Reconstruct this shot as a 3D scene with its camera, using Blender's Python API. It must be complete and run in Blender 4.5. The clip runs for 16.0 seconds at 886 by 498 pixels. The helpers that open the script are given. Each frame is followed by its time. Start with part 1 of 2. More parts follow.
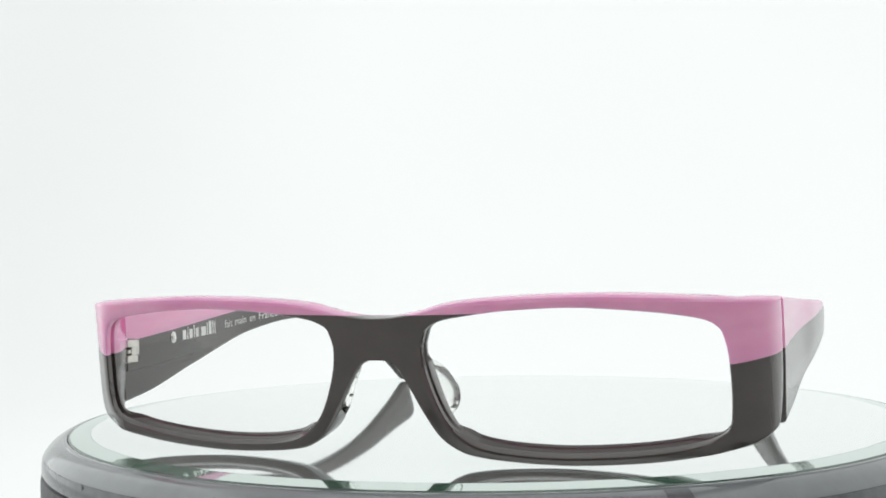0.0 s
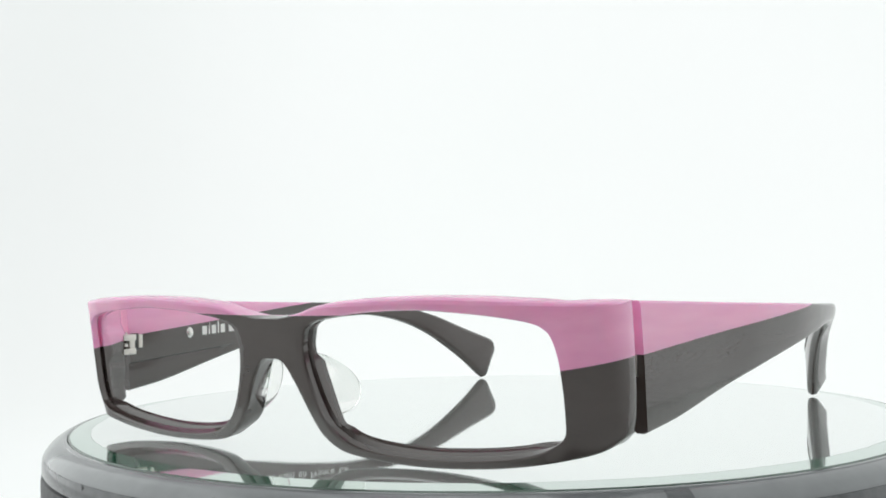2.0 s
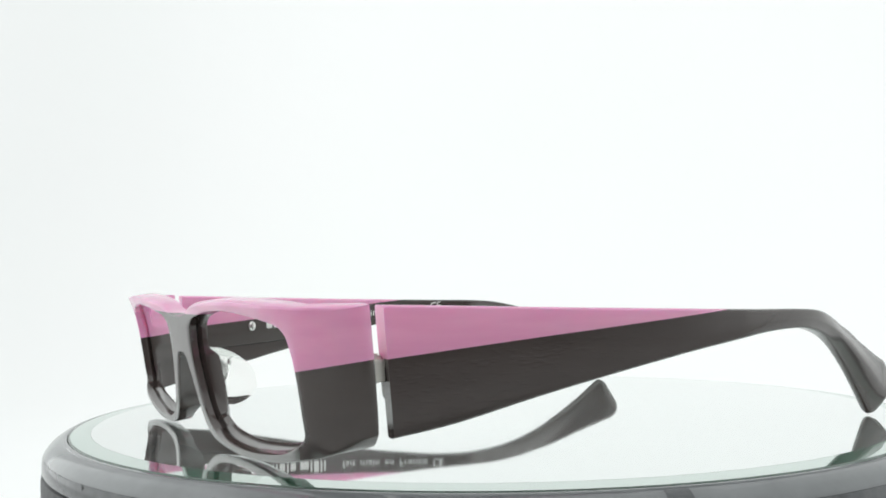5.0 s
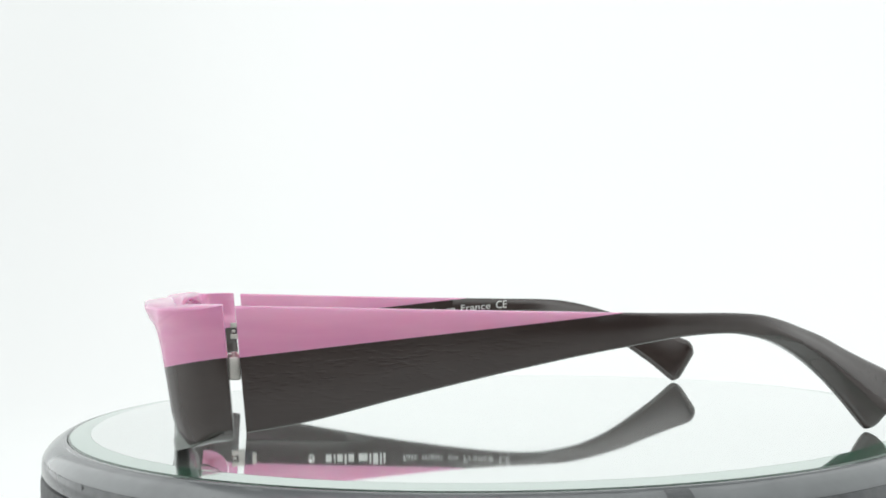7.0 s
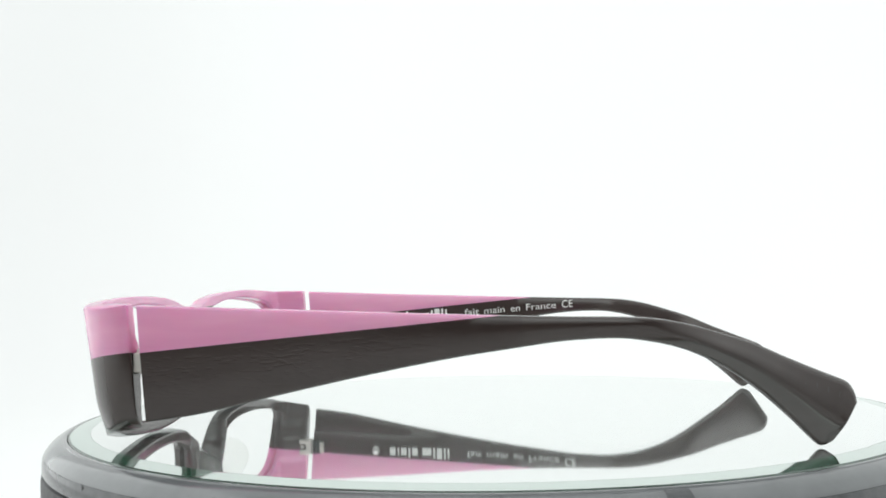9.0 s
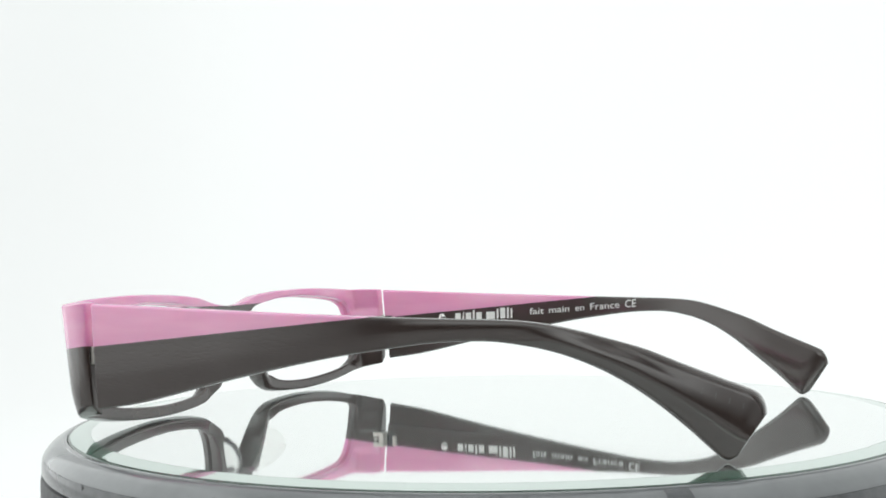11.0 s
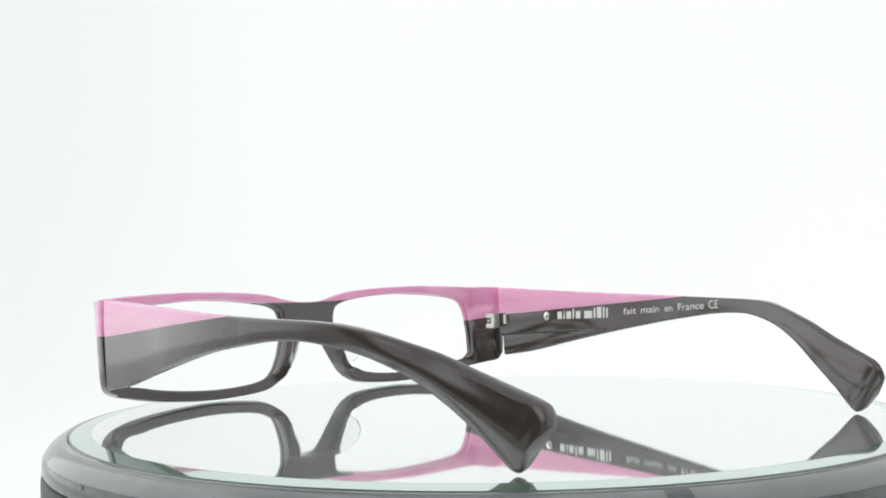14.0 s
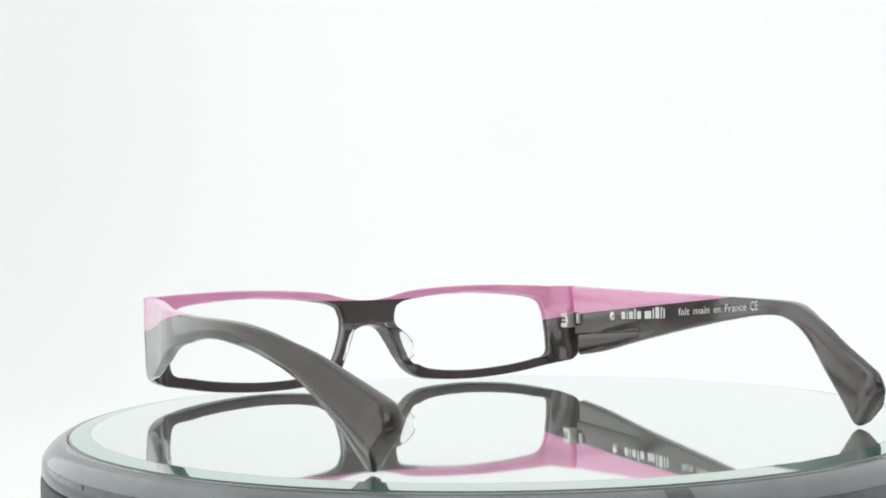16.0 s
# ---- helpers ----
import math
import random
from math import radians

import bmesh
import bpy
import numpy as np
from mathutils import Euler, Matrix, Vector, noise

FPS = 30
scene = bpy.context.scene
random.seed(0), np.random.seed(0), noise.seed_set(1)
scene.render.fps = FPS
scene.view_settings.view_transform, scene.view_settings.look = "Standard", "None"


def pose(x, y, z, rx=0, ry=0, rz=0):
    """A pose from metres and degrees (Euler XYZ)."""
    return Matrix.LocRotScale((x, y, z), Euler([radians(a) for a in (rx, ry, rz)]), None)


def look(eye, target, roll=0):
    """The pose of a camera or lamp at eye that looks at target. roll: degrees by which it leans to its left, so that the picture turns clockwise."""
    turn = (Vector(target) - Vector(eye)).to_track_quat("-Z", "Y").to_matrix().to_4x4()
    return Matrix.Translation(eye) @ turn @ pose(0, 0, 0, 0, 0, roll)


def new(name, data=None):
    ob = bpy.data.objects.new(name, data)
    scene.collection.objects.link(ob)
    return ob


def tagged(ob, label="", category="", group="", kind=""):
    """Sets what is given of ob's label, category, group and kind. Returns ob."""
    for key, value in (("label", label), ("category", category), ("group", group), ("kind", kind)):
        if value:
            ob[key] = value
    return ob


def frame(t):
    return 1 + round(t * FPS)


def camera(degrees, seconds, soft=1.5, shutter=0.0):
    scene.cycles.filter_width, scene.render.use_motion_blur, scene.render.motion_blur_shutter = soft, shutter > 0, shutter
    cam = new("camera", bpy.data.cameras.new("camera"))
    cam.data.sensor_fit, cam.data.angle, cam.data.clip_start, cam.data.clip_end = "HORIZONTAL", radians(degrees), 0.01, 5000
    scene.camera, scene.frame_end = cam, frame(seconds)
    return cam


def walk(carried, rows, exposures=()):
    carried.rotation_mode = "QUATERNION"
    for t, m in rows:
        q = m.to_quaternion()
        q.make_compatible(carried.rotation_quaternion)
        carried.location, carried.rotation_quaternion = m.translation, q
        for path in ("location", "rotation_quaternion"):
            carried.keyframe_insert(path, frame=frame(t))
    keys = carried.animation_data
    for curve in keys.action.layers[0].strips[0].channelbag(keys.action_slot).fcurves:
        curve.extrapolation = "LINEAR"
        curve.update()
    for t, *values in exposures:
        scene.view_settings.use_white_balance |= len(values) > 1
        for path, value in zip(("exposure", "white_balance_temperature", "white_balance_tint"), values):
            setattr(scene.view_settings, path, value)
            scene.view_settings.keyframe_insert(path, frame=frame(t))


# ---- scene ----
from mathutils.bvhtree import BVHTree

# Eyeglasses turning on a small mirrored turntable inside a white light tent.
MM = 0.001

# ---- camera ----
EYE = Vector((0.0, -0.272, 0.03358))
AIM = Vector((-0.04121, 0.99882, 0.02581))
cam = camera(44.53, 16.0, soft=1.8)
walk(cam, [(0.0, look(EYE, EYE + AIM, -1.03)), (16.0, look(EYE, EYE + AIM, -1.03))], exposures=[(0.0, -0.03), (2.5, -0.025), (5.0, 0.0), (8.0, 0.03), (12.5, 0.04), (16.0, -0.01)])

# turn of the plate about the upright axis, in degrees
TURN = [(0, -17.7), (1, -26.34), (2, -34.92), (3, -43.45), (4, -51.95), (5, -60.43), (6, -68.89), (7, -77.36), (8, -85.82), (9, -94.28), (10, -102.73), (11, -111.18), (12, -119.59), (13, -127.94), (14, -136.21), (15, -144.36), (16, -152.33)]

# ---- world and light ----
world = bpy.data.worlds.new("dim_room")
scene.world = world
world.use_nodes = True
world.node_tree.nodes["Background"].inputs[0].default_value = (0.9, 0.95, 1.0, 1)
world.node_tree.nodes["Background"].inputs[1].default_value = 0.05
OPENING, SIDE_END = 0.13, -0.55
# emission painted on the tent fabric in place of lamps behind it
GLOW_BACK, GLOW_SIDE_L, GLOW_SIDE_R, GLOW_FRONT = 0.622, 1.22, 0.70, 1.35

# ---- materials ----
def material(name):
    m = bpy.data.materials.new(name)
    m.use_nodes = True
    nt = m.node_tree
    return m, nt, nt.nodes["Principled BSDF"]


def noise_tex(nt, scale, detail=4.0, stretch=(1, 1, 1), rough=0.55):
    co = nt.nodes.new("ShaderNodeTexCoord")
    mp = nt.nodes.new("ShaderNodeMapping")
    mp.inputs["Scale"].default_value = stretch
    tx = nt.nodes.new("ShaderNodeTexNoise")
    tx.inputs["Scale"].default_value = scale
    tx.inputs["Detail"].default_value = detail
    tx.inputs["Roughness"].default_value = rough
    nt.links.new(co.outputs["Object"], mp.inputs[0])
    nt.links.new(mp.outputs[0], tx.inputs["Vector"])
    return tx


def ramp(nt, tex, stops):
    r = nt.nodes.new("ShaderNodeValToRGB")
    el = r.color_ramp.elements
    el[0].position, el[0].color = stops[0][0], (*stops[0][1], 1)
    el[1].position, el[1].color = stops[-1][0], (*stops[-1][1], 1)
    for pos, col in stops[1:-1]:
        el.new(pos).color = (*col, 1)
    nt.links.new(tex.outputs[0], r.inputs[0])
    return r


def bump(nt, bsdf, tex, strength, distance):
    b = nt.nodes.new("ShaderNodeBump")
    b.inputs["Strength"].default_value = strength
    b.inputs["Distance"].default_value = distance
    nt.links.new(tex.outputs[0], b.inputs["Height"])
    nt.links.new(b.outputs[0], bsdf.inputs["Normal"])
    return b


def surface(name, dark, light, rough, scale, stretch=(1, 1, 1), relief=0.0, metal=0.0, relief_scale=None, spec=0.5):
    m, nt, b = material(name)
    n = noise_tex(nt, scale, 5, stretch)
    c = ramp(nt, n, [(0.3, dark), (0.7, light)])
    nt.links.new(c.outputs[0], b.inputs["Base Color"])
    b.inputs["Metallic"].default_value = metal
    b.inputs["Specular IOR Level"].default_value = spec
    fine = noise_tex(nt, scale * 6, 3, stretch)
    mr = nt.nodes.new("ShaderNodeMapRange")
    mr.inputs["To Min"].default_value, mr.inputs["To Max"].default_value = rough * 0.8, rough * 1.25
    nt.links.new(fine.outputs[0], mr.inputs["Value"])
    nt.links.new(mr.outputs[0], b.inputs["Roughness"])
    if relief:
        bump(nt, b, noise_tex(nt, relief_scale or scale * 8, 3, stretch), 1.0, relief)
    return m


PINK = surface("pink_acetate", (0.79, 0.31, 0.54), (0.89, 0.43, 0.64), 0.12, 60, (1, 0.25, 2.5), 0.000006, relief_scale=150, spec=0.9)
DARK = surface("dark_acetate", (0.045, 0.0325, 0.0295), (0.057, 0.042, 0.038), 0.14, 70, (1, 0.4, 2), 0.000006, relief_scale=150, spec=1.0)

for key, value in (("Subsurface Weight", 0.35), ("Subsurface Scale", 0.003)):
    PINK.node_tree.nodes["Principled BSDF"].inputs[key].default_value = value
PINK.node_tree.nodes["Principled BSDF"].inputs["Subsurface Radius"].default_value = (1.0, 0.35, 0.65)


def carved_material(name, dark, light, rough):
    """Acetate with short strokes cut along it."""
    m, nt, b = material(name)
    n = noise_tex(nt, 90, 5, (1, 0.3, 2))
    c = ramp(nt, n, [(0.3, dark), (0.7, light)])
    nt.links.new(c.outputs[0], b.inputs["Base Color"])
    b.inputs["Roughness"].default_value = rough
    b.inputs["Specular IOR Level"].default_value = 0.8
    strokes = noise_tex(nt, 900, 1.0, (0.05, 0.5, 2.4), 0.4)
    r = ramp(nt, strokes, [(0.30, (0, 0, 0)), (0.47, (1, 1, 1))])
    # the strokes end towards the bend
    co = nt.nodes.new("ShaderNodeTexCoord")
    sx = nt.nodes.new("ShaderNodeSeparateXYZ")
    mr = nt.nodes.new("ShaderNodeMapRange")
    mr.interpolation_type = "SMOOTHSTEP"
    for key, value in (("From Min", -0.012), ("From Max", 0.011), ("To Min", 1.0), ("To Max", 0.0)):
        mr.inputs[key].default_value = value
    nt.links.new(co.outputs["Object"], sx.inputs[0])
    nt.links.new(sx.outputs[1], mr.inputs["Value"])
    cut = nt.nodes.new("ShaderNodeMath")
    cut.operation = "MULTIPLY"
    nt.links.new(r.outputs[0], cut.inputs[0])
    nt.links.new(mr.outputs[0], cut.inputs[1])
    bump(nt, b, cut, 1.0, 0.000016)
    return m


CARVED = carved_material("carved_dark_acetate", (0.045, 0.0325, 0.0305), (0.057, 0.042, 0.039), 0.15)
METAL = surface("hinge_metal", (0.68, 0.655, 0.61), (0.80, 0.775, 0.725), 0.42, 300, metal=0.65)
RIVET = surface("polished_metal", (0.62, 0.61, 0.59), (0.70, 0.69, 0.67), 0.12, 300, metal=1.0)
PRINT = surface("pale_print", (0.80, 0.79, 0.77), (0.88, 0.87, 0.85), 0.5, 400)
RING = surface("grey_plastic", (0.15, 0.16, 0.166), (0.225, 0.236, 0.244), 0.10, 55, relief=0.00001, relief_scale=260, spec=0.8)
# mottled lower rim plastic; the dark reflection there is put into its colour
BAND = surface("darkened_grey_plastic", (0.045, 0.05, 0.055), (0.15, 0.156, 0.162), 0.16, 110, relief=0.00001, relief_scale=200)
BLACK = surface("black_rubber", (0.03, 0.032, 0.035), (0.045, 0.047, 0.05), 0.5, 80, relief=0.00004)


def plate_material(name, colour, metal, rough):
    """Silvered glass with a thin film of dust."""
    m, nt, b = material(name)
    n = noise_tex(nt, 25, 6, rough=0.65)
    c = ramp(nt, n, [(0.3, tuple(v * 0.985 for v in colour)), (0.7, colour)])
    nt.links.new(c.outputs[0], b.inputs["Base Color"])
    mr = nt.nodes.new("ShaderNodeMapRange")
    mr.inputs["To Min"].default_value, mr.inputs["To Max"].default_value = metal - 0.03, metal + 0.03
    nt.links.new(n.outputs[0], mr.inputs["Value"])
    nt.links.new(mr.outputs[0], b.inputs["Metallic"])
    b.inputs["Roughness"].default_value = rough
    return m


MIRROR = plate_material("silvered_glass", (0.85, 0.89, 0.875), 0.87, 0.033)


def edge_material():
    """Bevelled mirror glass: a clear reflection over the faint green body of the glass."""
    m, nt, b = material("green_glass_edge")
    n = noise_tex(nt, 40, 5)
    c = ramp(nt, n, [(0.3, (0.70, 0.75, 0.727)), (0.7, (0.725, 0.77, 0.75))])
    nt.links.new(c.outputs[0], b.inputs["Base Color"])
    b.inputs["Metallic"].default_value = 1.0
    b.inputs["Roughness"].default_value = 0.05
    body = nt.nodes.new("ShaderNodeBsdfDiffuse")
    body.inputs["Color"].default_value = (0.16, 0.47, 0.31, 1)
    mix = nt.nodes.new("ShaderNodeMixShader")
    mix.inputs[0].default_value = 0.13
    nt.links.new(b.outputs[0], mix.inputs[1])
    nt.links.new(body.outputs[0], mix.inputs[2])
    nt.links.new(mix.outputs[0], nt.nodes["Material Output"].inputs["Surface"])
    return m


EDGE = edge_material()
EDGE_LINE = plate_material("deep_green_glass", (0.10, 0.14, 0.12), 0.4, 0.12)


def clear_material():
    m, nt, b = material("clear_acetate")
    b.inputs["Base Color"].default_value = (0.97, 0.975, 0.96, 1)
    b.inputs["Roughness"].default_value = 0.08
    b.inputs["IOR"].default_value = 1.32
    b.inputs["Transmission Weight"].default_value = 0.98
    bump(nt, b, noise_tex(nt, 120, 2), 1.0, 0.00003)
    return m


CLEAR = clear_material()


def glow_fabric_material(name, glow, base=0.4, axis=0, span=(-0.42, -0.04), least=0.77):
    """Fabric with backlight painted as emission, falling to a share `least` along one axis."""
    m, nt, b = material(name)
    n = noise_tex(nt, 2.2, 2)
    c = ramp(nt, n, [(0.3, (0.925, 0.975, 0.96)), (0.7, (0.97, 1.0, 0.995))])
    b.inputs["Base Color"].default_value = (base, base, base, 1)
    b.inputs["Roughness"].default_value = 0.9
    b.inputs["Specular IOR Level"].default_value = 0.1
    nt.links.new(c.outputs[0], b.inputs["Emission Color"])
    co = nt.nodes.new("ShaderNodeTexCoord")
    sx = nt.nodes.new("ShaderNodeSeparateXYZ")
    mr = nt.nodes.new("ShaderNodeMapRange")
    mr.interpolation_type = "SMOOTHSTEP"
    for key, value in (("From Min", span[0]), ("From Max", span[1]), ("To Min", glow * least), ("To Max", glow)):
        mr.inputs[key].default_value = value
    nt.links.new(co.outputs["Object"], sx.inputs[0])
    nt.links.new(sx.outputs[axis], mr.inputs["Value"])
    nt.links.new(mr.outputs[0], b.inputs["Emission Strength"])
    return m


# ---- building helpers ----
def mesh_of(name, bm, mat, smooth=True, sharp=40):
    bmesh.ops.recalc_face_normals(bm, faces=bm.faces)
    me = bpy.data.meshes.new(name)
    bm.to_mesh(me)
    bm.free()
    me.materials.append(mat)
    for f in me.polygons:
        f.use_smooth = smooth
    if smooth:
        me.set_sharp_from_angle(angle=radians(sharp))
    return me


def part(name, bm, mat, parent, label="", smooth=True, sharp=40):
    ob = new(name, mesh_of(name, bm, mat, smooth, sharp))
    ob.parent = parent
    return tagged(ob, label)


def catmull(keys, per, closed=False):
    """Points along a smooth line through the keys (tuples of equal length)."""
    k = [np.array(a, float) for a in keys]
    n = len(k)
    out = []
    for i in range(n if closed else n - 1):
        get = (lambda j: k[j % n]) if closed else (lambda j: k[min(max(j, 0), n - 1)])
        a, b, c, d = get(i - 1), get(i), get(i + 1), get(i + 2)
        for s in range(per):
            t = s / per
            out.append(0.5 * (2 * b + (c - a) * t + (2 * a - 5 * b + 4 * c - d) * t * t + (3 * b - a - 3 * c + d) * t ** 3))
    if not closed:
        out.append(k[-1])
    return out


def loft(rings, closed_along=False, caps=True):
    """A skin over rings of points of equal number."""
    bm = bmesh.new()
    vs = [[bm.verts.new(p) for p in r] for r in rings]
    n = len(vs[0])
    m = len(vs)
    for i in range(m if closed_along else m - 1):
        a, b = vs[i], vs[(i + 1) % m]
        for j in range(n):
            bm.faces.new((a[j], a[(j + 1) % n], b[(j + 1) % n], b[j]))
    if caps and not closed_along:
        bm.faces.new(vs[0])
        bm.faces.new(vs[-1])
    return bm


def lathe(profile, steps=192, closed=True):
    """A body of revolution about z from (radius, height) in metres."""
    rings = [[Vector((r * math.cos(a), r * math.sin(a), z)) for r, z in profile]
             for a in (2 * math.pi * i / steps for i in range(steps))]
    bm = bmesh.new()
    vs = [[bm.verts.new(p) for p in ring] for ring in rings]
    n = len(profile)
    for i in range(steps):
        a, b = vs[i], vs[(i + 1) % steps]
        for j in range(n if closed else n - 1):
            bm.faces.new((a[j], a[(j + 1) % n], b[(j + 1) % n], b[j]))
    return bm


def box(bm, lo, hi, bevel=0.0):
    r = bmesh.ops.create_cube(bm, size=1.0)
    for v in r["verts"]:
        v.co = Vector([lo[i] + (v.co[i] + 0.5) * (hi[i] - lo[i]) for i in range(3)])
    if bevel:
        es = list({e for v in r["verts"] for e in v.link_edges})
        bmesh.ops.bevel(bm, geom=es, offset=bevel, segments=2, affect="EDGES", profile=0.5)


# ---- light tent ----
def build_tent():
    y0, y1, z0, z1, w, r = -0.80, 0.55, -0.05, 0.75, 0.55, 0.18
    line = [(-0.05, z0)] + [(y1 - r + r * math.sin(a), z0 + r - r * math.cos(a)) for a in np.linspace(0, math.pi / 2, 12)]
    line += [(y1 - r + r * math.cos(a), z1 - r + r * math.sin(a)) for a in np.linspace(0, math.pi / 2, 12)] + [(y0, z1)]
    bm = bmesh.new()
    t = 0.004
    prev = None
    for i, (y, z) in enumerate(line):
        a = Vector(line[max(i - 1, 0)])
        b = Vector(line[min(i + 1, len(line) - 1)])
        d = (b - a).normalized()
        ny, nz = d.y * t, -d.x * t
        ring = [bm.verts.new(c) for c in ((-w, y, z), (w, y, z), (w, y + ny, z + nz), (-w, y + ny, z + nz))]
        if prev:
            for j in range(4):
                bm.faces.new((prev[j], prev[(j + 1) % 4], ring[(j + 1) % 4], ring[j]))
        prev = ring
    # the sweep's glow is painted weaker towards the left
    ob = new("backdrop", mesh_of("backdrop", bm, glow_fabric_material("back_fabric", GLOW_BACK)))
    tagged(ob, "seamless white fabric sweep of a light tent, backlight and its falloff painted in", "backdrop", kind="structure")
    # unseen sides, their emission painted to fade towards the front edge
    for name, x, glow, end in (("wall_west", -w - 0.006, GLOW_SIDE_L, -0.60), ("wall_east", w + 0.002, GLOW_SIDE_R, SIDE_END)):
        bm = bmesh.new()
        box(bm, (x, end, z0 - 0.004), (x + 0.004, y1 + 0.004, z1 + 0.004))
        ob = new(name, mesh_of(name, bm, glow_fabric_material(name + "_fabric", glow, 0.4, 1, (end, 0.05), 0.12), False))
        tagged(ob, "white fabric side of a light tent, unseen, backlight painted in", "wall", kind="structure")
    bm = bmesh.new()
    far, side = -1.60, 1.2
    box(bm, (-side, far, z0 - 0.006), (side, -0.052, z0 - 0.002))
    ob = new("floor", mesh_of("floor", bm, surface("pale_table", (0.56, 0.56, 0.55), (0.64, 0.635, 0.63), 0.6, 30, relief=0.0001), False))
    tagged(ob, "matt pale grey table top running out of the light tent", "floor", kind="structure")
    # unseen fabric front, glow painted in, hangs down to the camera opening; beyond lies the dim room
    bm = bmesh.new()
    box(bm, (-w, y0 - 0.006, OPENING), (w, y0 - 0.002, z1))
    ob = new("wall_south", mesh_of("wall_south", bm, glow_fabric_material("front_fabric", GLOW_FRONT, 0.3, 2, (OPENING, 0.5), 0.06), False))
    tagged(ob, "white fabric front of a light tent, open below, unseen, glow painted in", "wall", kind="structure")
    bm = bmesh.new()
    box(bm, (-side, far - 0.02, z0 - 0.002), (side, far, 1.2))
    ob = new("wall_room", mesh_of("wall_room", bm, surface("dim_wall", (0.05, 0.047, 0.045), (0.08, 0.075, 0.07), 0.8, 12, relief=0.0002), False))
    tagged(ob, "plain grey wall of the dim room", "wall", kind="structure")


build_tent()


# ---- turntable ----
def build_turntable():
    table = tagged(new("turntable"), "round grey plastic turntable with a mirror top", "turntable")
    prof = [(100.12, -3.7), (100.12, -0.85), (100.25, -0.62), (100.5, -0.56), (101.0, -0.6), (101.15, -0.85), (101.6, -0.95), (102.7, -1.45), (103.9, -2.3), (104.75, -3.3), (105.0, -3.6), (105.1, -3.9)]
    part("rim", lathe([(r * MM, z * MM) for r, z in prof]), RING, table, "glossy dark grey plastic rim")
    prof = [(102.5, -7.3), (102.5, -3.95), (105.12, -3.95), (105.3, -4.3), (105.45, -5.4), (105.5, -6.9), (105.3, -7.3)]
    part("band", lathe([(r * MM, z * MM) for r, z in prof]), BAND, table, "glossy lower band of the rim, dark reflection put into its colour")
    prof = [(60, -7.4), (104.6, -7.4), (105.5, -7.9), (105.7, -9), (105.7, -43), (104, -45.6), (60, -45.6)]
    part("base", lathe([(r * MM, z * MM) for r, z in prof]), BLACK, table, "black plastic base drum")
    # a dark patch on the ring and two small chips in it; the ring stands still
    bm = bmesh.new()
    slope = [(101.45, -0.90), (101.9, -1.06), (102.7, -1.42), (103.3, -1.88), (103.9, -2.27)]
    strips = []
    for r, z in slope:
        strips.append([bm.verts.new(((r + 0.04) * MM * math.cos(radians(a)), (r + 0.04) * MM * math.sin(radians(a)), (z + 0.04) * MM)) for a in np.linspace(-74.5, -72.0, 6)])
    for low, high in zip(strips, strips[1:]):
        for j in range(5):
            bm.faces.new((low[j], low[j + 1], high[j + 1], high[j]))
    part("dark_patch", bm, BAND, table, "dark patch on the rim")
    for a, z, size in ((-136.3, -4.45, 0.42), (-141.8, -7.0, 0.34)):
        bm = bmesh.new()
        bmesh.ops.create_icosphere(bm, subdivisions=2, radius=1.0, matrix=Matrix.Translation((105.34 * MM * math.cos(radians(a)), 105.34 * MM * math.sin(radians(a)), z * MM))
                                   @ Matrix.Rotation(radians(a), 4, "Z") @ Matrix.Diagonal((0.12 * MM, size * MM, size * MM, 1)))
        part("chip", bm, BLACK, table, "small dark chip in the rim")
    plate = tagged(new("mirror_plate"), "round mirror with a bevelled greenish glass edge")
    plate.parent = table
    prof = [(0.02, -3), (0.02, 0), (30, 0), (60, 0), (95.2, 0), (95.2, -3)]
    part("mirror", lathe([(r * MM, z * MM) for r, z in prof]), MIRROR, plate)
    prof = [(95.25, -3), (95.25, -0.01), (95.6, -0.03), (99.6, -0.42), (99.6, -3)]
    part("bevel", lathe([(r * MM, z * MM) for r, z in prof]), EDGE, plate, "greenish bevelled glass edge")
    prof = [(99.65, -3), (99.65, -0.44), (99.95, -0.55), (100.08, -0.8), (100.08, -3)]
    part("glass_edge", lathe([(r * MM, z * MM) for r, z in prof]), EDGE_LINE, plate, "deep green cut glass edge")
    return plate


PLATE = build_turntable()

# ---- eyeglasses ----
# Lengths in millimetres; x across from the middle of the bridge, y towards the temple tips, z up from the mirror.
MID = 3.3
LEAN = 0.14
glasses = tagged(new("eyeglasses"), "pink and dark brown acetate eyeglasses without lenses, temples open", "eyeglasses")


def place(x, y, z):
    """From the frame's own millimetres to metres about the plate's axis; the far side stands a trace higher."""
    return Vector(((x + MID) * MM, y * MM, (z - 0.0035 * x * max(0.0, min(1.0, (30 - y) / 90))) * MM))


def smooth01(t):
    t = min(max(t, 0.0), 1.0)
    return t * t * (3 - 2 * t)


CORNER_X = (58, 60, 61.5, 63, 64.5, 65.5, 66.5, 67.5, 68.3, 69, 69.5, 69.9)
CORNER_Y = (0, 0.0, 0.1, 0.4, 1.0, 1.7, 2.4, 3.3, 4.2, 5.3, 6.5, 8.0)


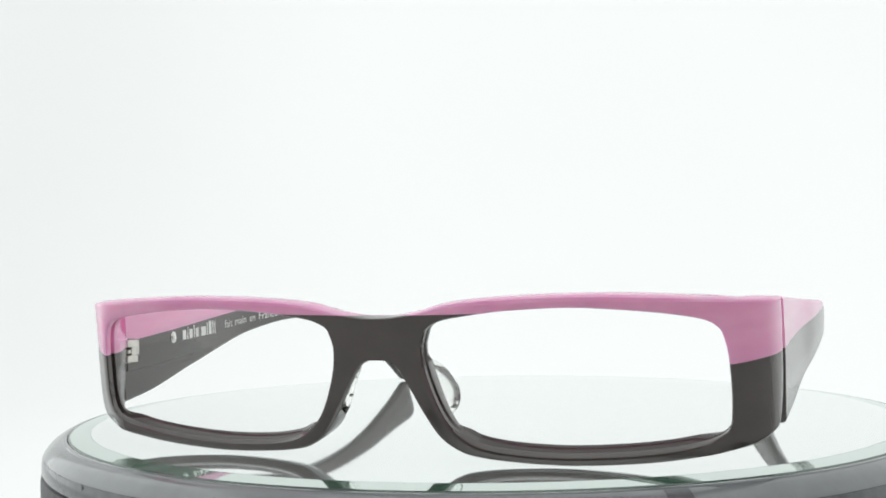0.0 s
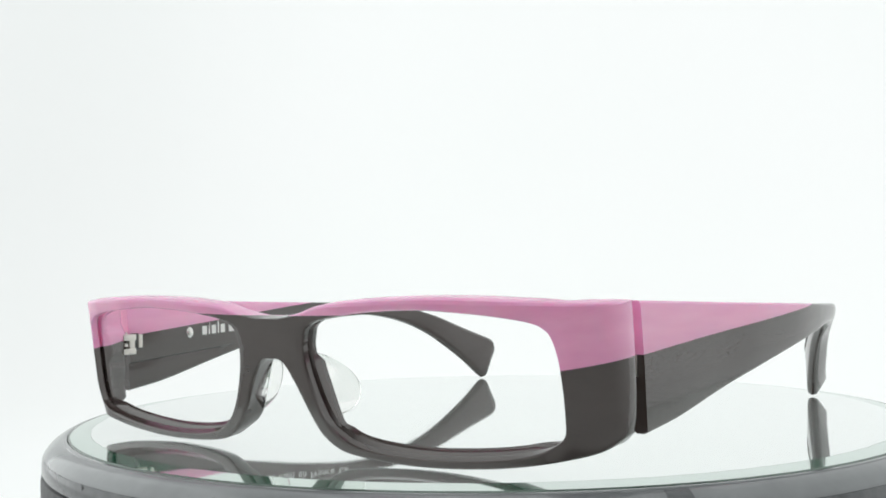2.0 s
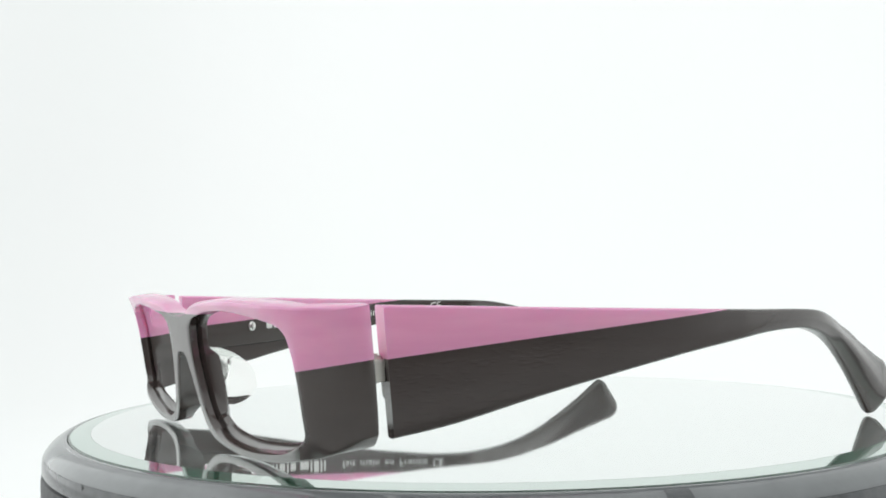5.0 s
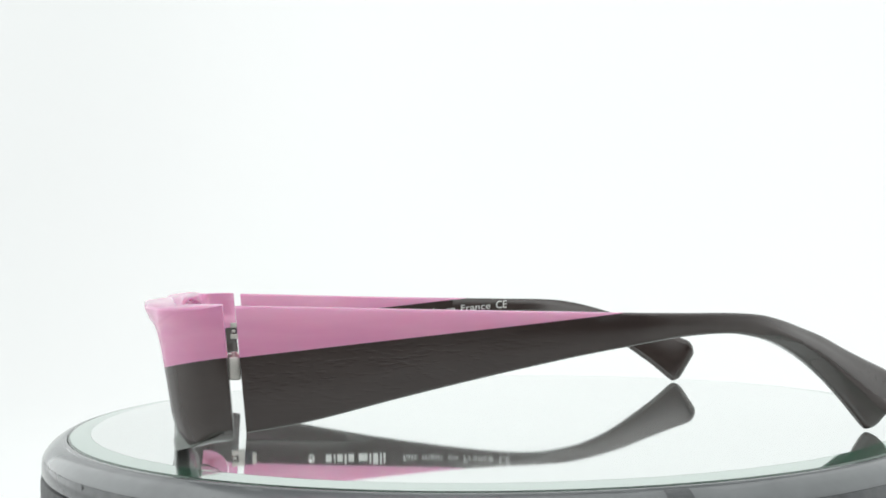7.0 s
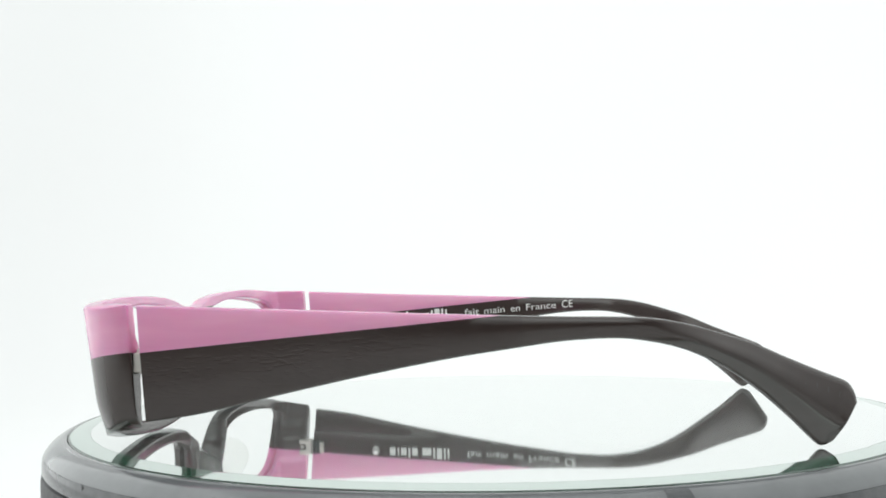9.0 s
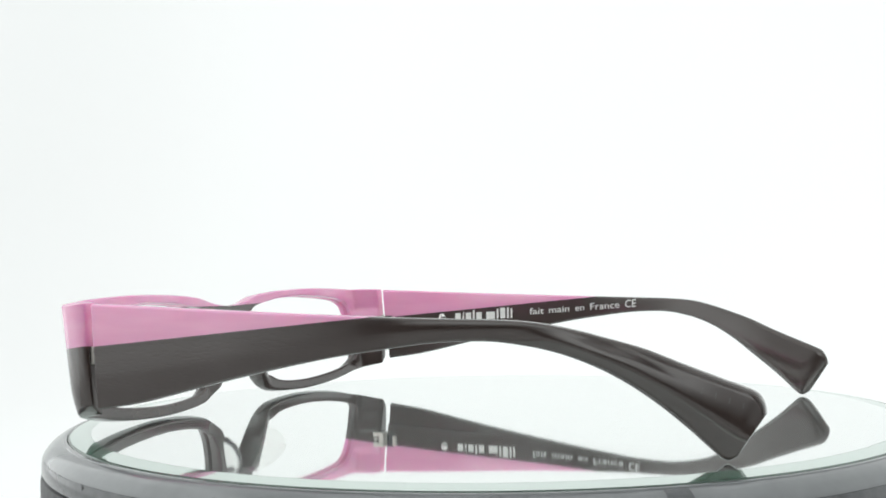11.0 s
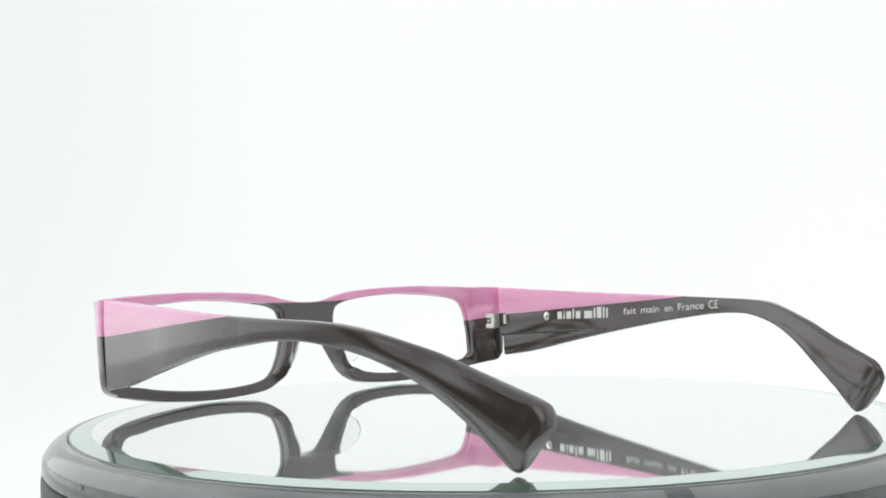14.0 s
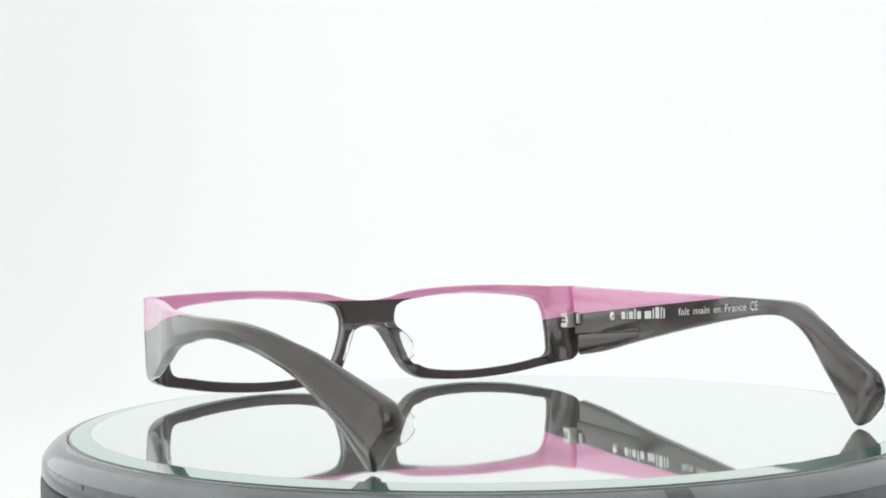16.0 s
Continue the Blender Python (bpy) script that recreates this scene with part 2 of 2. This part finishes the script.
def front_y(x, z):
    """Front surface: leaning, gently wrapped, and turning back at the endpieces."""
    x = abs(x)
    brow = 1.8 * max(0.0, (z - 22) / 8) ** 1.5 * smooth01((x - 2) / 26) * smooth01((63 - x) / 9)
    chin = 0.025 * max(0.0, 12 - z) ** 2 * smooth01((x - 58) / 6)
    return -78.0 - LEAN * (z - 18) + 3.2 * (x / 60) ** 2 + float(np.interp(x, CORNER_X, CORNER_Y)) - brow + chin


def back_y(x, z):
    x = abs(x)
    thin = -78.0 - LEAN * (z - 18) + 3.2 * (min(x, 64) / 60) ** 2 + 4.0
    thin += 1.8 * smooth01((15.5 - x) / 6) * smooth01((19.4 - z) / 2.2) * smooth01((z - 1.5) / 4)
    end = -62.2 - 0.075 * (z - 8)
    # full depth round the hinge, hollowed out above and below it
    hollow = 2.4 * smooth01((z - 20.6) / 2.4) + 1.0 * smooth01((16.4 - z) / 2.4) + 1.4 * smooth01((13.0 - z) / 5)
    return max(thin + (end - thin) * smooth01((x - 61.0 - hollow) / max(2.6, 4.5 - 0.5 * hollow)), front_y(x, z) + 1.2)


# outer and inner outline of one half of the front, from the bridge's top round the endpiece to the nose
RIM_KEYS = [
    (0, 26.2, 9.6, 23.8), (3, 26.35, 10.5, 24.7), (8, 27.2, 13, 25.8), (14, 28.7, 17.5, 26.6), (24, 29.65, 25, 27.5), (35, 30.05, 36, 28.0),
    (46, 30.05, 46, 27.5), (57, 29.6, 54, 26.7), (64, 29.25, 58.5, 25.8), (69.4, 29.05, 60.3, 24.7), (69.9, 28.6, 61.1, 23.5),
    (70.0, 24, 61.8, 20.6), (70.0, 18, 62.1, 17), (69.8, 12, 62.2, 12.5), (69.45, 8.4, 62.0, 8.9), (68.9, 7.0, 61.5, 7.4), (66.5, 5.1, 60.3, 6.3),
    (62, 3.7, 57.5, 4.9), (53, 1.9, 52.5, 3.6), (44, 0.85, 44, 2.5), (34, 0.35, 34, 1.9), (25, 0.6, 25, 2.2), (18.5, 1.2, 19, 3.1),
    (14.8, 2.2, 15.9, 4.5), (11.3, 4.6, 13.2, 6.9), (8.6, 8.5, 11.3, 10.2), (6.0, 13.3, 9.9, 14), (3.7, 17.0, 9.1, 17), (2.0, 18.3, 8.8, 19.5), (0, 18.6, 8.8, 21.2)]


def front_half():
    pts = catmull(RIM_KEYS, 9)
    pts += [np.array((0, 18.6 + (26.2 - 18.6) * t, 8.8 + 0.8 * t, 21.2 + 2.6 * t)) for t in (0.2, 0.4, 0.6, 0.8)]
    rings = []
    for ox, oz, ix, iz in pts:
        ox = max(ox, 0.0)
        d = np.array((ox - ix, oz - iz))
        w = float(np.hypot(*d))
        d /= w
        e = min(0.55, 0.3 * w) * min(1.0, ox / 2.0)
        ef = e * (1 + 0.9 * max(0.0, d[1]))
        lift = 1.2 * smooth01((6.6 - iz) / 2.6)
        flare = 1.5 * smooth01((9.8 - ox) / 2) * smooth01((18.4 - oz) / 1.2) * min(1.0, ox / 2.0)
        g = min(0.5, 0.3 * w)

        def at(u, f, push=0.0, up=0.0):
            x, z = ix + d[0] * u, iz + d[1] * u
            yf, yb = front_y(x, z), back_y(x, z)
            # f below 1: share of the depth; push: millimetres in from the nearer face
            y = yf + push if f == 0 else yb - push if f == 1 else yf + (yb - yf) * f
            return place(x, y, z + up + LEAN * min(y - yf, 4.0))
        ring = [at(0.0, 0, g * 0.8), at(g * 0.35, 0, g * 0.2), at(g, 0)]
        ring += [at(g + (w - g - ef) * s, 0) for s in (0.2, 0.4, 0.6, 0.8, 0.92)]
        ring += [at(w - ef, 0), at(w - ef * 0.3, 0, ef * 0.3), at(w, 0, ef), at(w - 0.4 * flare, 0.5), at(w - flare, 1, e), at(w - flare - e * 0.3, 1, e * 0.3), at(w - flare - e, 1)]
        ring += [at(g + (w - g - e - flare) * s, 1, 0.0, lift * (1 - s)) for s in (0.95, 0.9, 0.85, 0.8, 0.74, 0.68, 0.62, 0.56, 0.5, 0.44, 0.37, 0.3, 0.2, 0.1)]
        ring += [at(g, 1, 0.0, lift), at(g * 0.3, 1, g * 0.25, lift), at(0.0, 1, g, lift), at(0.0, 0, 2.7, 0.55 * lift), at(min(0.9, 0.4 * w), 0, 2.1, 0.45 * lift), at(0.0, 0, 1.5, 0.3 * lift)]
        rings.append(ring)
    bm = loft(rings, closed_along=True)
    mid = MID * MM
    bmesh.ops.delete(bm, geom=[f for f in bm.faces if all(abs(v.co.x - mid) < 1e-6 for v in f.verts)], context="FACES")
    return bm


def mirrored(bm):
    """Adds the other half, mirrored across the frame's middle plane."""
    geom = bmesh.ops.duplicate(bm, geom=bm.verts[:] + bm.edges[:] + bm.faces[:])["geom"]
    for v in (g for g in geom if isinstance(g, bmesh.types.BMVert)):
        x = v.co.x / MM - MID
        k = 0.0035 * max(0.0, min(1.0, (30 - v.co.y / MM) / 90))
        v.co.x = (MID - x) * MM
        v.co.z += 2 * k * x * MM
        # the other endpiece is rounded off more
        v.co.y += 1.5 * smooth01((x - 60) / 7) * max(0.0, min(1.0, (-62.5 - v.co.y / MM) / 9)) * MM
    bmesh.ops.reverse_faces(bm, faces=[g for g in geom if isinstance(g, bmesh.types.BMFace)])
    bmesh.ops.remove_doubles(bm, verts=bm.verts, dist=2e-6)
    return bm


def is_pink_front(c):
    x, y, z = c.x / MM - MID, c.y / MM, c.z / MM + 0.0035 * (c.x / MM - MID)
    if x > 45:
        return z > 18.5 + 0.1 * (y + 74.4) + 0.12 * (x - 62.6)
    return z > 27.15 - 0.02 * (24 - x)


def build_front():
    front = tagged(new("front"), "rectangular two-tone acetate front, pink above dark brown")
    front.parent = glasses
    for name, mat, pink, label in (("upper_rim", PINK, True, "glossy pink acetate brow"), ("lower_rim", DARK, False, "dark brown acetate rim and bridge")):
        bm = front_half()
        geom = bm.verts[:] + bm.edges[:] + bm.faces[:]
        bmesh.ops.bisect_plane(bm, geom=geom, plane_co=place(62.6, -74.4, 18.5), plane_no=Vector((-0.1165, -0.1, 1)))
        geom = bm.verts[:] + bm.edges[:] + bm.faces[:]
        bmesh.ops.bisect_plane(bm, geom=geom, plane_co=place(24, -76, 27.15), plane_no=Vector((-0.0165, 0, 1)))
        bmesh.ops.delete(bm, geom=[f for f in bm.faces if is_pink_front(f.calc_center_median()) != pink], context="FACES")
        part(name, mirrored(bm), mat, front, label, sharp=27)


build_front()

# top and bottom line of a temple (y, z at the top; y, z at the bottom; outer x; thickness)
TEMPLE_KEYS = [
    (-61.7, 29.4, -60.0, 7.2, 70.15, 3.4), (-50, 28.95, -48.5, 8.95, 71.0, 3.5), (-35, 28.3, -33, 12.5, 72.4, 3.5), (-20, 27.7, -18, 15.8, 74.4, 3.4),
    (-3, 27.05, -2, 18.9, 75.8, 3.2), (10, 26.5, 9.5, 20.6, 75.6, 3.2), (20, 26.15, 19, 21.8, 74.6, 3.3), (29, 25.9, 28, 22.1, 73.1, 3.5),
    (36, 25.35, 34, 21.4, 71.2, 3.7), (42, 24.1, 40, 19.9, 68.9, 3.9), (48, 22.3, 45.5, 17.5, 66.5, 4.1), (54, 20.3, 50.5, 14.5, 64.1, 4.2),
    (60, 17.6, 55.5, 10.7, 61.9, 4.3), (66, 15.0, 60.5, 6.2, 59.8, 4.3), (70.2, 13.3, 64.4, 2.3, 58.3, 4.3), (72.1, 12.4, 66.0, 0.8, 57.7, 4.2),
    (73.0, 11.4, 66.9, 0.35, 57.4, 4.0), (73.6, 10.1, 67.9, 0.55, 57.2, 3.6), (73.8, 8.7, 68.9, 1.2, 57.0, 2.9)]


def step_z(y):
    return 14.6 + 0.065 * (y + 58)


def temple_rings(longer):
    rings = []
    for yt, zt, yb, zb, xo, th in catmull(TEMPLE_KEYS, 6):
        # one temple is a little longer and bends later
        up = 0.2 * longer * smooth01((yt + 10) / 30) * (1 - smooth01((yt - 45) / 25))
        yt, yb = (y + (1.7 * smooth01((y - 5) / 30) + 0.9 * smooth01((y - 55) / 15)) * longer for y in (yt, yb))
        zt, zb = zt + up, zb + up
        yb -= 0.8 * longer * smooth01((yb - 20) / 20) * (1 - smooth01((yb - 55) / 10))
        xo += 0.5 * longer * smooth01((yt - 30) / 25)
        h = math.hypot(yt - yb, zt - zb)
        ym = (yt + yb) / 2
        r = min(0.6 + 0.7 * smooth01((ym - 40) / 22), 0.3 * th, 0.3 * h)
        # the inner side has a thicker upper band and a hollow below it
        cut = (zt - step_z(ym)) / (zt - zb)
        cut = min(max(cut, 0.25), 0.97)
        deep = 0.9 * smooth01((0.97 - cut) / 0.25) * (1 - smooth01((ym + 34) / 16))

        def at(s, inn):
            return place(xo - inn, yt + (yb - yt) * s, zt + (zb - zt) * s)
        a = r / h
        # towards the tip the inner face leans back, and the upper half of the outer face leans in, with a soft ridge below it
        k = -2.0 * (1 - longer) * smooth01((ym - 44) / 22)
        q = min(2.0 * smooth01((ym - 32) / 20), 0.45 * th)
        low = 0.7 * q
        ring = [at(a, q), at(0.28, 0.55 * q - 0.12), at(0.46, 0.13 * q - 0.15), at(0.55, -0.13), at(0.64, 0.15 * low - 0.1), at(1 - a, low), at(1 - 0.3 * a, low + 0.3 * r), at(1, low + r), at(1, max(th - deep - r, low + r + 0.1)),
                at(1 - 0.3 * a, th - deep - 0.3 * r), at(1 - a, th - deep), at(min(1 - a, cut + 0.035), th - deep - k * (1 - min(1 - a, cut + 0.035))), at(min(1 - a, cut + 0.02), th - 0.25 * deep - k * (1 - min(1 - a, cut + 0.02))), at(min(1 - a, cut), th - k * (1 - min(1 - a, cut))),
                at(cut * 0.5, th - k * (1 - cut * 0.5)), at(a, th - k), at(0.3 * a, max(th - k - 0.3 * r, q + 0.5 * r)), at(0, max(th - k - r, q + r + 0.05)), at(0, q + r), at(0.3 * a, q + 0.3 * r)]
        rings.append(ring)
    return rings


def flip(bm):
    for v in bm.verts:
        x = v.co.x / MM - MID
        k = 0.0035 * max(0.0, min(1.0, (30 - v.co.y / MM) / 90))
        v.co.x = (MID - x) * MM
        v.co.z += 2 * k * x * MM
    bmesh.ops.reverse_faces(bm, faces=bm.faces)


def build_temple(far, longer):
    temple = tagged(new("temple"), "wide dark acetate temple with a pink wedge")
    temple.parent = glasses
    for name, mat, pink, label in (("pink_wedge", PINK, True, "pink acetate wedge"), ("arm", DARK, False, "dark brown acetate arm with carved strokes")):
        bm = loft(temple_rings(longer))
        geom = bm.verts[:] + bm.edges[:] + bm.faces[:]
        bmesh.ops.bisect_plane(bm, geom=geom, plane_co=place(72, -61.3, 20.4), plane_no=Vector((0, -0.0925, 1)))

        def pinkish(c):
            y, z = c.y / MM, c.z / MM
            return z - place(72, -61.3, 20.4).z / MM > 0.0925 * (y + 61.3)
        bmesh.ops.delete(bm, geom=[f for f in bm.faces if pinkish(f.calc_center_median()) != pink], context="FACES")
        outer = []
        if not pink:
            bm.faces.ensure_lookup_table()
            bmesh.ops.recalc_face_normals(bm, faces=bm.faces)
            outer = [f.normal.x > 0.7 and f.calc_center_median().y < 0.012 for f in bm.faces]
        if far:
            flip(bm)
        ob = part(name, bm, mat, temple, label, sharp=62)
        if not pink:
            ob.data.materials.append(CARVED)
            for f, o in zip(ob.data.polygons, outer):
                f.material_index = 1 if o else 0
    return temple


NEAR = build_temple(False, 0.0)
FAR = build_temple(True, 1.0)


# ---- hinges ----
def build_hinge(sign):
    hinge = tagged(new("hinge"), "small silver metal hinge")
    hinge.parent = glasses

    def p(x, y, z):
        v = place(x, y, z)
        if sign < 0:
            v = Vector((2 * MID * MM - v.x, v.y, v.z + 2 * 0.0035 * x * MM))
        return v

    def block(lo, hi, bev=0.12):
        bm = bmesh.new()
        a, b = p(*lo), p(*hi)
        box(bm, [min(a[i], b[i]) for i in range(3)], [max(a[i], b[i]) for i in range(3)], bev * MM)
        return bm
    part("temple_leaf", block((66.0, -58.7, 17.5), (67.8, -57.5, 20.7)), METAL, hinge)
    # black block standing in for the shade inside the hinge slot
    part("recess_shade", block((66.3, -60.8, 16.9), (67.8, -58.5, 21.0), 0.05), BLACK, hinge, "black block in place of the shaded hinge recess")
    part("front_leaf", block((63.8, -64.6, 19.5), (66.6, -61.0, 20.9)), METAL, hinge)
    part("front_leaf", block((63.8, -64.6, 16.2), (66.6, -61.0, 17.6)), METAL, hinge)
    part("web", block((64.2, -62.7, 17.5), (66.3, -61.05, 19.6)), METAL, hinge)
    part("barrel", block((66.2, -62.9, 16.6), (69.0, -60.9, 20.4), 0.25), METAL, hinge)
    part("pin", block((64.0, -64.2, 18.1), (65.6, -63.2, 18.9), 0.1), METAL, hinge)
    for z0, z1 in ((16.5, 17.8), (18.1, 19.4), (19.7, 20.9)):
        bm = bmesh.new()
        c = p(66.9, -61.9, (z0 + z1) / 2)
        bmesh.ops.create_cone(bm, cap_ends=True, segments=20, radius1=1.05 * MM, radius2=1.05 * MM, depth=(z1 - z0) * MM, matrix=Matrix.Translation(c))
        part("knuckle", bm, METAL, hinge)
    bm = bmesh.new()
    c = p(66.9, -61.9, 18.8)
    bmesh.ops.create_cone(bm, cap_ends=True, segments=14, radius1=0.5 * MM, radius2=0.5 * MM, depth=4.9 * MM, matrix=Matrix.Translation(c))
    part("screw", bm, METAL, hinge)


build_hinge(1)
build_hinge(-1)


# ---- nose pads ----
def build_pad(sign):
    rows = []
    n, m = 18, 7
    for i in range(n + 1):
        t = i / n
        z = 19.5 - 11.7 * t
        base = np.array((5.1 + 4.5 * t, -73.0 + 0.14 * 11.7 * t, z))
        reach = max(0.12, math.sin(math.pi * min(1, max(0, 0.02 + 0.96 * t))) ** 0.5)
        outp = np.array((3.4, 7.4, -0.4)) * reach
        side = np.array((0.92, -0.38, 0.0))
        half = 0.62 * (0.3 + 0.7 * min(1.0, 7 * t * (1 - t)))
        loop = []
        for k in range(m + 1):
            s = k / m
            loop.append(base + outp * s + side * half * (1 - 0.55 * s ** 3))
        for k in range(m, -1, -1):
            s = k / m
            loop.append(base + outp * s - side * half * (1 - 0.55 * s ** 3))
        rows.append([place(sign * q[0], q[1], q[2]) for q in loop])
    ob = part("nose_pad", loft(rows), CLEAR, glasses, "clear acetate nose pad")
    return ob


build_pad(1)
build_pad(-1)


# ---- printing on the inner side of one temple ----
ARM = [c for c in FAR.children if c.name.startswith("arm")][0]
ARM_TREE = BVHTree.FromPolygons([v.co for v in ARM.data.vertices], [p.vertices[:] for p in ARM.data.polygons])


def on_inner(y, z, lift=0.05):
    """A point on the inner face of the far temple, at y and z, a trace proud of it."""
    at = ARM_TREE.ray_cast(Vector((MID * MM, y * MM, z * MM)), Vector((-1, 0, 0)))[0]
    return (at if at else place(-70, y, z)) + Vector((lift * MM, 0, 0))


def text_line(y):
    return 21.75 + 0.072 * (y + 17.7) if y > -17.7 else 21.75 + 0.035 * (y + 17.7)


def word(text, y0, y1, height):
    """Letters that run from y0 to y1, laid on the temple."""
    cu = bpy.data.curves.new("letters", "FONT")
    cu.body = text
    cu.resolution_u = 3
    tmp = bpy.data.objects.new("letters", cu)
    me = bpy.data.meshes.new_from_object(tmp)
    xs = [v.co.x for v in me.vertices]
    lo, hi = min(xs), max(xs)
    bm = bmesh.new()
    bm.from_mesh(me)
    for v in bm.verts:
        y = y0 + (v.co.x - lo) / (hi - lo) * (y1 - y0)
        z = text_line(y) - height * 0.4 + v.co.y * height / 0.72
        v.co = on_inner(y, z)
    bpy.data.objects.remove(tmp)
    bpy.data.meshes.remove(me)
    part("lettering", bm, PRINT, FAR, "pale printed words", smooth=False)


def bar(y0, y1, z0, z1):
    """A plain rounded bar of the size of one character."""
    bm = bmesh.new()
    c, h, r = (y0 + y1) / 2, (z0 + z1) / 2, 0.22
    ring = []
    for k in range(16):
        a = 2 * math.pi * (k + 0.5) / 16
        y = c + math.copysign((y1 - y0) / 2 - r, math.cos(a)) + r * math.cos(a)
        z = h + math.copysign((z1 - z0) / 2 - r, math.sin(a)) + r * math.sin(a)
        ring.append(bm.verts.new(on_inner(y, text_line(y) + z)))
    bm.faces.new(ring)
    part("mark", bm, PRINT, FAR, "pale printed bar", smooth=False)


def build_print():
    for t, y0, y1 in (("fait", -12.8, -8.2), ("main", -6.6, -0.2), ("en", 1.7, 4.6), ("France", 6.6, 15.9), ("CE", 17.7, 21.1)):
        word(t, y0, y1, 2.1 if t != "CE" else 2.4)
    # the maker's mark as a row of plain bars
    y = -36.8
    for wide, tall in ((1.75, 2.3), (0.6, 3.4), (1.75, 2.3), (0.6, 3.1), (1.75, 2.3), (-0.9, 0), (2.8, 2.3), (0.6, 3.1), (1.6, 3.4), (0.6, 3.4), (0.6, 3.1)):
        if wide < 0:
            y -= wide
            continue
        bar(y, y + wide, -1.45, -1.45 + tall)
        y += wide + 0.55
    # a small domed rivet before the words
    rings = []
    for k in range(5):
        h, r = 0.55 * math.sin(k / 4 * 1.45), math.cos(k / 4 * 1.45)
        rings.append([on_inner(-41.2 + 1.15 * r * math.sin(a), 20.5 + 1.45 * r * math.cos(a), 0.03 + h) for a in np.linspace(0, 2 * math.pi, 25)[:-1]])
    part("rivet", loft(rings), RIVET, FAR, "small domed silver rivet")


def build_tip_marks():
    """Worn engraved marks near the end of the near temple, outside, too worn to read."""
    arm = [c for c in NEAR.children if c.name.startswith("arm")][0]
    tree = BVHTree.FromPolygons([v.co for v in arm.data.vertices], [p.vertices[:] for p in arm.data.polygons])
    worn = surface("worn_engraving", (0.050, 0.041, 0.037), (0.060, 0.051, 0.047), 0.13, 500, spec=1.0)
    for y in (63.6, 65.8, 68.0, 70.2):
        bm = bmesh.new()
        ring = []
        for dy, dz in ((-0.1, -0.5), (0.15, -0.52), (0.3, 0.45), (0.05, 0.5)):
            z = 13.0 - 0.42 * (y - 63.6) + dz
            at = tree.ray_cast(Vector((0.12, (y + dy) * MM, z * MM)), Vector((-1, 0, 0)))[0]
            ring.append(bm.verts.new(at + Vector((0.012 * MM, 0, 0.004 * MM))))
        bm.faces.new(ring)
        part("engraving", bm, worn, NEAR, "worn engraved mark", smooth=False)


build_print()
build_tip_marks()


# ---- movement ----
def motions():
    rows = [(t, pose(0, 0, 0, 0, 0, a)) for t, a in TURN]
    walk(glasses, rows)
    walk(PLATE, rows)


motions()
